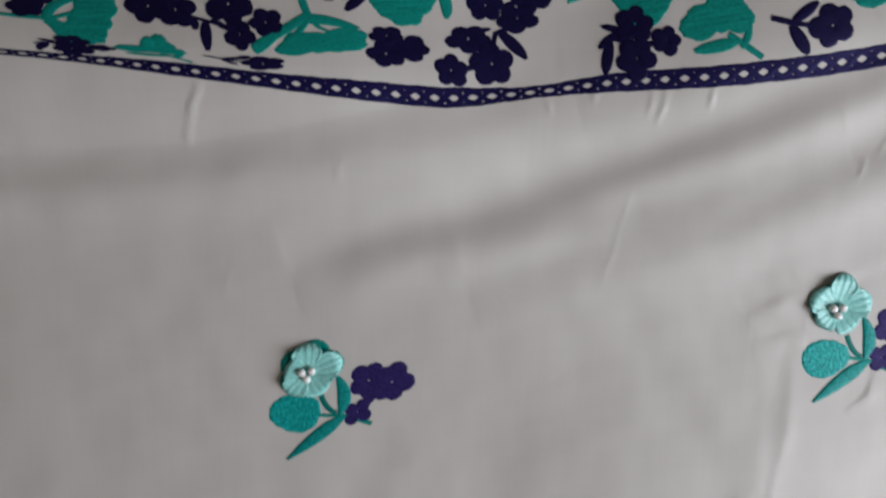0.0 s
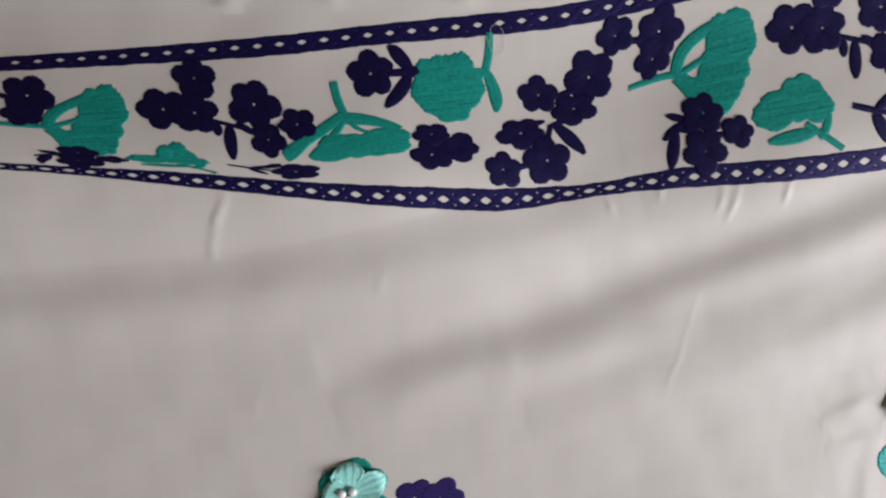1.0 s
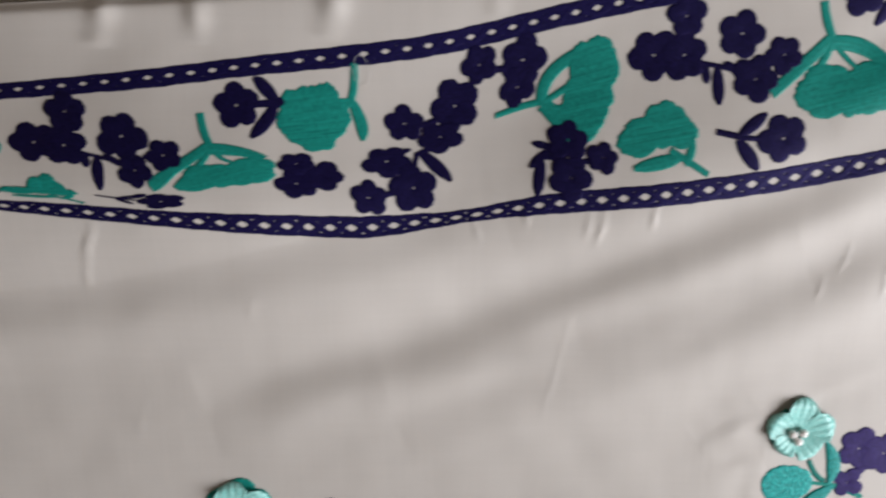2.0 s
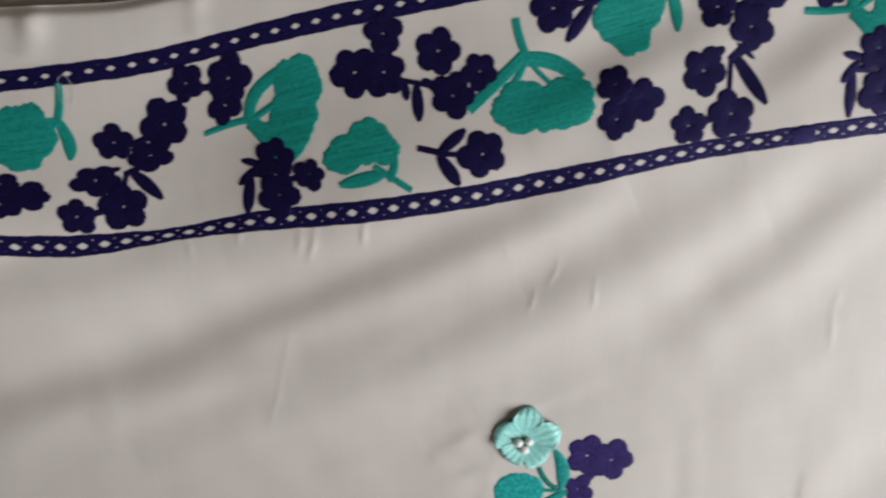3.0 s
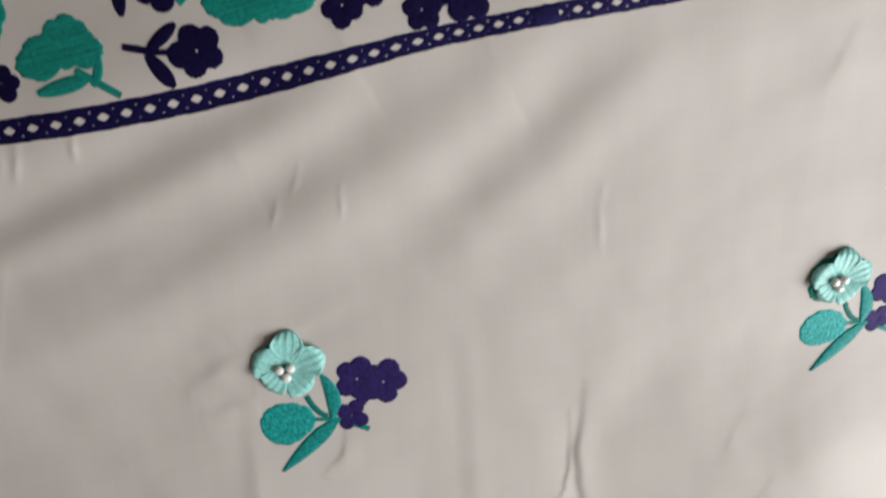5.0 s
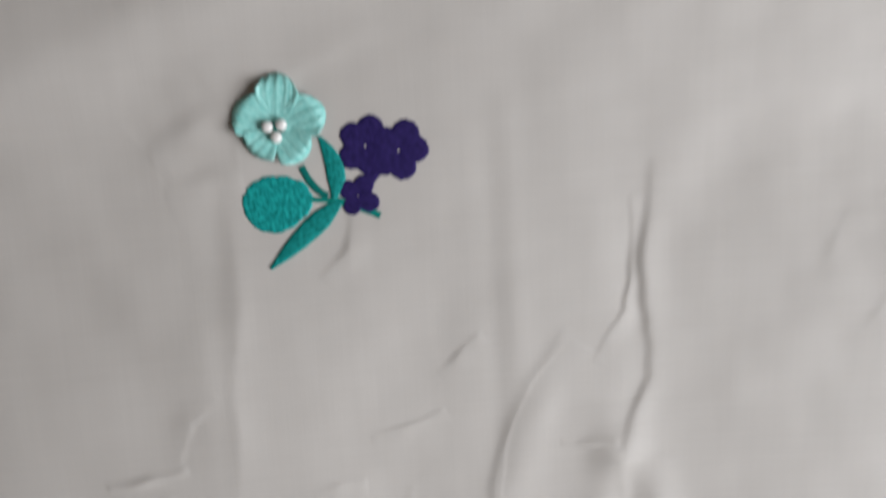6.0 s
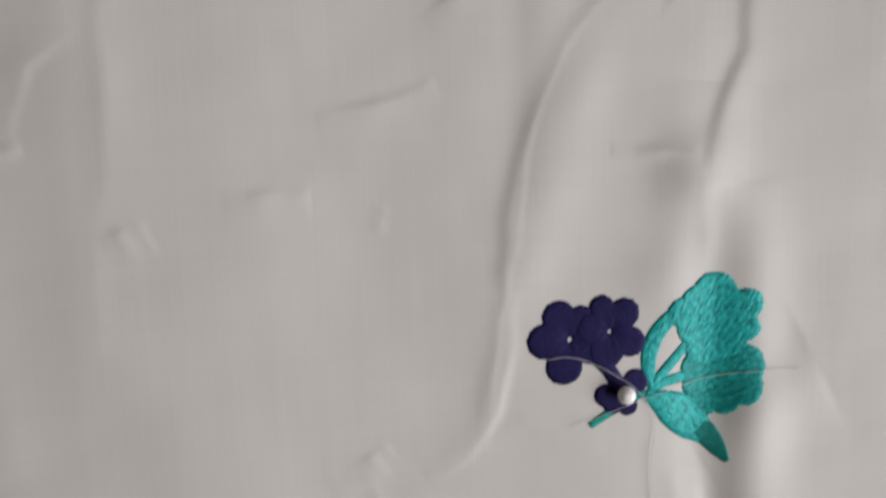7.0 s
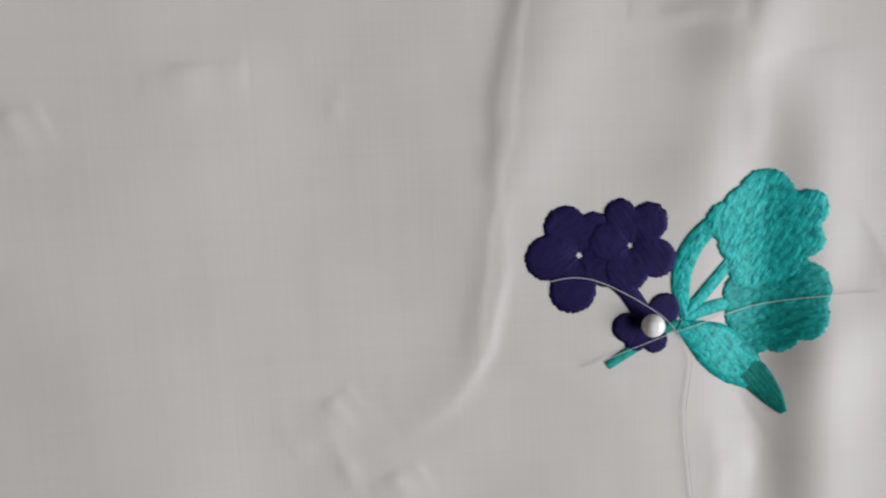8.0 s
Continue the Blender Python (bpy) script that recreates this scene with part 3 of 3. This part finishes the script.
def repeat(k):
    w = on_band(k)
    # wide bell with navy flowers over its stalk
    bell(w, [(-78, 46.8, 10.6, 9.4, 70), (-81.5, 37, 11, 9.2, 60), (-86, 29.5, 9.6, 8.5, 20)],
         [((-117, 39.5, -108, 38.2, -98, 37.5), 2.6), ((-99, 37, -95, 46, -84, 52), 4.6), ((-99, 37, -93, 39.5, -85, 43), 2.4), ((-99, 37, -95, 32, -90, 23), 6.0), ((-98, 36, -93, 34.5, -86, 33), 2.2)], [])
    cluster(w, [(-103.5, 54, 9.2, 60), (-107, 45.5, 7.8, 250), (-119.5, 57.5, 7.0, 100)], [], [(-115, 55, -108, 53, 2)])
    # long spray of six flowers
    cluster(w, [(-56, 47, 9.5, 110), (-45.4, 45.4, 9, 15), (-43.2, 57.7, 7.6, 90), (-24.6, 49.2, 9, 65), (-11, 40.2, 7.0, 40), (-22, 34, 8.6 if k >= 0 else 6.4, 200)],
            [(-34.5, 40, -35.7, 27.5, 3.6), (-38.5, 41, -39, 35, 2.6), (-26, 36, -32, 41, 2.5)], [(-46, 55, -46, 46, 3.2), (-40, 42, -22, 36, 1.8), (-18, 40, -12, 40, 2)])
    # hanging bell
    bell(w, [(1.6, 26.2, 10.8, 8.8, 0), (17.6, 24.6, 10.8, 8.6, 0), (10, 24, 8, 7.5, 0)],
         [((4.4, 54.5, 4.8, 48, 6.3, 42), 3.0), ((6.3, 43, -4, 36.5, -17.3, 28.5), 4.2), ((6, 41, 16, 38, 24, 31), 5.0), ((6, 42, 3, 37, -2, 32), 2.6), ((6, 42, 9, 37, 13, 32), 1.8)], [])
    cluster(w, [(34.2, 16, 7.6, 250), (44, 20.2, 8.2, 70), (35.4, 27.4, 7.0, 55)], [], [(36, 22, 44, 19, 4)])
    # teal flower with a low stalk
    bell(w, [(-65.3, 20.3, 8.6, 6.6, 20), (-56.3, 23.6, 9, 7.6, 30), (-50.3, 20.6, 5.8, 6, 80)], [((-55, 15, -50, 11, -42.8, 5.2), 2.4), ((-47, 18, -48, 13, -51, 10), 3)], [((-69, 10, -60, 11, -51, 12), 4.0)])
    cluster(w, [(-91.5, 22.6, 8.0, 75), (-92.2, 8.9, 8.6, 200), (-79.6, 15, 6.2, 0)], [(-102, 18, -105.5, 3.5, 3.8), (-99, 20, -107, 14.5, 3.0), (-97, 20.5, -105, 23.5, 2.4)], [(-102, 18, -93, 16, 2.4), (-89, 14, -83, 14.5, 2.2)], over=4)
    # single flower with two leaves
    cluster(w, [(-15, 13.5, 9.2, 30)], [(-30.5, 16.5, -19.5, 22.5, 3.4), (-31, 15.5, -25, 9 if k < 0 else 4.6, 2.6 if k < 0 else 4.2)], [(-38, 19, -29, 16, 2.2), (-30, 16, -22, 14.5, 1.8)])
    cluster(w, [(18, 55.2, 9.0, 20)], [(33, 55.5, 26, 61.5, 3.6), (32, 54.5, 21, 44, 3.8)], [(40, 55, 31, 55, 2.6), (32, 55, 24, 55, 1.8)])
    bell(w, [(41, 49, 10, 9.5, 0), (48.5, 50.5, 9, 8.5, 0), (44, 42.5, 7.5, 7.5, 0)], [((62.5, 63, 61, 58, 58.5, 54), 2.6), ((58, 54, 54, 51, 50, 46), 2.2), ((58, 54, 54, 54, 50, 53), 1.8)], [((58.5, 55, 60.8, 48, 60.2, 40), 3.8)])
    # tall column of flowers
    cluster(w, [(95.5, 49.5, 9.8, 100), (76.3, 45.6, 7.6, 85), (88.2, 37.4, 9, 260), (67.6, 26, 9.2, 200), (59.2, 9.0, 7.0, 85), (76, 10.5, 9.6, 90)],
            [(80, 30, 90, 12, 4.4), (77, 32, 70, 30, 3), (82, 33, 88, 27, 1.6)], [(82, 44, 90, 46, 2.4), (85, 32, 78, 28, 2.4), (79, 29, 76, 16, 2.0), (80, 29, 84, 30, 2.6), (62, 9, 70, 10, 2)])


for k in (-1, 0, 1):
    repeat(k)

# ---------------------------------------------------------------- flower sprays with ribbon petals
def ribbon_petal(warp, angle, length, width, parent, cup):
    """A cupped, pleated petal of satin ribbon, fixed at its base."""
    nu, nv = 13, 25
    verts, uv, faces = [], [], []
    c, s = math.cos(angle), math.sin(angle)
    for i in range(nu):
        u = i / (nu - 1)
        half = width / 2 * (0.34 + 0.72 * math.sin(min(u, 0.97) * 1.75) ** 0.9) * (1 - 0.30 * max(0, u - 0.75) / 0.25)
        for j in range(nv):
            v = 2 * j / (nv - 1) - 1
            rad = 0.0018 + length * (u - 0.16 * u * v * v)
            px, py = rad * c - half * v * s, rad * s + half * v * c
            pleat = (0.00017 * math.sin(j * 1.05 + angle) + 0.00012 * math.sin(j * 2.3 + 3 * angle)) * u
            z = 0.0012 + cup * math.sin(u * 1.9) * (1 - 0.25 * v * v) + 0.0012 * abs(v) ** 3 * u + pleat
            z -= 0.0016 * max(0, u - 0.82) / 0.18
            verts.append((px, py, z))
            uv.append((rad, half * v))
    for i in range(nu - 1):
        for j in range(nv - 1):
            a = i * nv + j
            faces.append((a, a + nv, a + nv + 1, a + 1))
    flat = np.array(verts)
    xy = warp(flat[:, :2])
    z = lie(xy[:, 0], xy[:, 1]) + flat[:, 2]
    ob = mesh_object("ribbon_petal", np.column_stack([xy, z]), faces, MINT, parent, uv)
    thick = ob.modifiers.new("thickness", "SOLIDIFY")
    thick.thickness = 0.0003
    return ob


def bead(warp, x, y, r, lift, parent):
    bm = bmesh.new()
    bmesh.ops.create_uvsphere(bm, u_segments=24, v_segments=14, radius=r)
    bmesh.ops.scale(bm, vec=(1, 1, 0.92), verts=bm.verts)
    for v in bm.verts:
        if abs(v.co.z) > r * 0.88:
            v.co.z *= 0.93
    for f in bm.faces:
        f.smooth = True
    xy = warp(np.array([[x, y]]))[0]
    bmesh.ops.translate(bm, vec=(xy[0], xy[1], float(lie(xy[0], xy[1])) + lift + r * 0.9), verts=bm.verts)
    return part("pearl", bm, PEARL, parent, "small white pearl bead")


def spray(warp, petals, cup, pad=(-1.6, -22.5, 10.4, 9.2), back=13.3):
    c = tagged(holder("flower_spray", cloth), "embroidered spray with a raised mint ribbon flower and three pearls")
    lobe(warp, *pad, -8, BRIGHT_TEAL, c, 0, 100, 11, 0.05)
    blade(warp, (17.5, -23, 8, -31, -5, -42.5), 6.6, MID_SHADED_TEAL, c, 1)
    blade(warp, (15.5, -22, 16.6, -13, 12.5, -3), 5.8, MID_SHADED_TEAL, c, 1)
    stalk(warp, (14, -21, 10, -18, 6.6, -11.7), 2.2, DEEP_TEAL, c)
    stalk(warp, (5, -21, 10, -22, 17, -22.5), 1.6, TEAL, c)
    stalk(warp, (16, -22.5, 23, -25, 29.5, -28), 2.2, TEAL, c)
    blossom(warp, 26.2, -6.4, 8.8, VIOLET, c, 68, 5, 0)
    blossom(warp, 36.2, -8.4, 9.6, VIOLET, c, 0, 5, 1)
    blossom(warp, 23.0, -21.5, 6.6, VIOLET, c, 60, 4, 2)
    stalk(warp, (32, -9, 29, -14, 25, -19), 3.4, VIOLET, c)
    under = (0.0008, 0.0022)
    sewn("backing", warp, under, petalled(under, back / 1000, 5, radians(80), 0.25), TEAL, c, 0.0006, 0, 20)
    flower = holder("ribbon_flower", c)
    for angle, length, width in petals:
        ribbon_petal(warp, radians(angle), length / 1000, width / 1000, flower, cup)
    for x, y in ((-2.2, 0.8), (1.9, 1.2), (0.2, -2.4)):
        bead(warp, x / 1000, y / 1000, 0.00178, 0.0013, flower)
    return c


OPEN = [(82, 14.5, 12), (20, 14, 12.5), (150, 11.5, 12.5), (224, 8.5, 11), (312, 10.5, 12)]
HALF = [(95, 12.5, 12.5), (20, 13.2, 13), (160, 8.5, 11), (235, 10.5, 12), (305, 11.5, 11.5)]
spray(on_cloth(0, 0), OPEN, 0.0014, back=11.5)
spray(on_cloth(-0.2280, -0.0365, 7, 1.06, 0.90, 0.20), HALF, 0.0014, (-3.4, -19.5, 11.6, 10.2))
spray(on_cloth(0.2165, 0.0185, 3, 0.93, 0.92, 0.14), OPEN, 0.0016)

# ---------------------------------------------------------------- the spray at the foot, with one pearl and loose threads
def foot_spray():
    w = on_cloth(0, 0)
    c = tagged(holder("flower_spray", cloth), "embroidered navy blossoms and large teal bell flower with one pearl")
    patch(w, 76.2, -151.8, ((73.7, -146.6, 3.9), (70.3, -152, 4.1), (74.8, -158, 4.3), (81.5, -154, 4), (79, -147.6, 3.6)), NAVY, c, 0, 30, 0.0003, "blossom", 0.06)
    patch(w, 85.4, -150.5, ((83.7, -144.8, 2.9), (88.8, -146.3, 3.6), (90.2, -153, 3.6), (84.6, -155, 4.1), (81, -149.5, 3.5)), NAVY, c, 1, 120, 0.0003, "blossom", 0.06)
    patch(w, 88.4, -165, ((91.6, -162.2, 2.9), (84.6, -165.4, 2.8), (89.6, -168, 2.4), (86, -168, 2.0), (88, -163.5, 2.4)), NAVY, c, 1, 60, 0.0003, "blossom")
    ribbon("stem", w, (82.5, -156, 85, -159, 88, -164), (4.6, 3.6, 3.6), NAVY, c, 0.0003, 1)
    patch(w, 109.5, -150, ((110, -143, 5.4), (106, -144.5, 4), (102.5, -146.8, 3.6), (104.5, -151, 3.2), (117.6, -145.2, 3.6), (117.5, -150.8, 3.2), (114, -147, 5.5), (108, -155, 4.8), (112, -154, 5)), BRIGHT_TEAL, c, 1, 60)
    # Lower right petal takes the darker teal: shade of the fold, painted in.
    patch(w, 112, -161.5, ((112.5, -157, 6), (116.8, -160, 5.4), (116.6, -164.5, 5.0), (112.4, -167.5, 4.2), (107.5, -164, 4.6), (106, -160, 3.6), (109, -169, 3)), MID_SHADED_TEAL, c, 0, 20)
    ribbon("leaf", w, (94, -165.5, 101.5, -170.2, 108.6, -176.4), (2.5, 5.5, 8.5, 9.5, 8.8, 5.5), BRIGHT_TEAL, c, 0.00042, 1, 22)
    # Tip set apart in deep teal: shade beyond the fold, put into colour.
    ribbon("shaded_leaf_tip", w, (107.2, -174.5, 110.2, -178, 113.4, -182.8), (5.6, 5.8, 5.0, 3.8, 1.4), DEEP_TEAL, c, 0.0004, 2, 18, lie, "teal leaf tip with the fold's shade put into its colour")
    ribbon("sepal", w, (95.4, -164, 95.2, -154, 101.5, -146.6), (2.2, 3.6, 4.2, 4.0, 3.6), BRIGHT_TEAL, c, 0.0003)
    stalk(w, (95.6, -163.2, 100, -158.5, 105, -153), 2.3, BRIGHT_TEAL, c)
    stalk(w, (95, -164.2, 100, -162.6, 106.5, -161.8), 2.4, BRIGHT_TEAL, c)
    stalk(w, (80.8, -172.2, 87, -168.6, 94, -164.8), 1.8, TEAL, c)
    bead(w, 0.0885, -0.1647, 0.0021, 0.0009, c)


foot_spray()


def loose_thread(points, radius=0.000065):
    """A fine thread that lies over the stitches in a loose curve."""
    p = np.array(points, float).reshape(-1, 2) / 1000
    t, tt = np.arange(len(p)), np.linspace(0, len(p) - 1, 90)
    x, y = np.interp(tt, t, p[:, 0]), np.interp(tt, t, p[:, 1])
    k = np.exp(-(np.arange(-10, 11) / 5.0) ** 2)
    k /= k.sum()
    pad = lambda a: np.convolve(np.concatenate([2 * a[0] - a[10:0:-1], a, 2 * a[-1] - a[-2:-12:-1]]), k, "valid")
    x, y = pad(x), pad(y)
    z = lie(x, y) + 0.0008
    curve = bpy.data.curves.new("loose_thread", "CURVE")
    curve.dimensions, curve.bevel_depth, curve.bevel_resolution = "3D", radius, 2
    sp = curve.splines.new("POLY")
    sp.points.add(len(x) - 1)
    for q, a, b, h in zip(sp.points, x, y, z):
        q.co = (a, b, h, 1)
    curve.materials.append(LOOSE)
    return tagged(new("loose_thread", curve), "fine pale loose thread lying over the stitched flowers", "thread", "loose threads")


loose_thread((69.9, -156.3, 74, -155.4, 78.3, -156, 83, -158.3, 88.1, -161.4, 92, -164.3, 94.5, -168, 96.8, -172, 95.2, -178, 94.8, -184, 95.6, -192, 96.3, -199))
loose_thread((131, -161, 124, -161, 116.7, -161.4, 105.8, -163.2, 93.4, -166.4, 83.2, -169.9, 76.6, -172.4))

loop = on_band(-1)(np.array([(0.062, 0.060), (0.063, 0.065), (0.066, 0.066), (0.068, 0.061), (0.066, 0.057), (0.062, 0.058), (0.061, 0.062)])) * 1000
loose_thread(tuple(loop.ravel()))

# ---------------------------------------------------------------- the folded cloth that shows past the top edge
def flat_ground(x, y):
    return np.full(np.shape(x), -0.0235) + 0.0012 * np.sin(np.asarray(x) * 90) * 1.0


folded = tagged(holder("folded_cloth"), "second folded beige cloth with teal and navy embroidery underneath", "cloth")
fx, fy = np.linspace(-0.6, 0.3, 181), np.linspace(0.10, 0.5, 60)
FX, FY = np.meshgrid(fx, fy)
fi = np.arange(FX.size).reshape(FX.shape)
fq = np.stack([fi[:-1, :-1], fi[:-1, 1:], fi[1:, 1:], fi[1:, :-1]], -1).reshape(-1, 4)
mesh_object("fabric", np.column_stack([FX.ravel(), FY.ravel(), flat_ground(FX.ravel(), FY.ravel())]), fq.tolist(), UNDER, folded)
w = on_cloth(0, 0)
for x, y, rx, ry in ((-150, 186, 12, 13), (-112, 191, 12, 9), (-252, 181, 10, 11)):
    lobe(w, x, y, rx, ry, 0, DEEP_TEAL, folded, 0, 90, 7, 0.08, flat_ground)
for x, y, r in ((-228, 182, 8), (-216, 178, 6)):
    blossom(w, x, y, r, NAVY, folded, None, 5, 0, flat_ground)
stalk(w, (-131, 176, -129, 184, -126, 194), 1.6, NAVY, folded, 0, flat_ground)
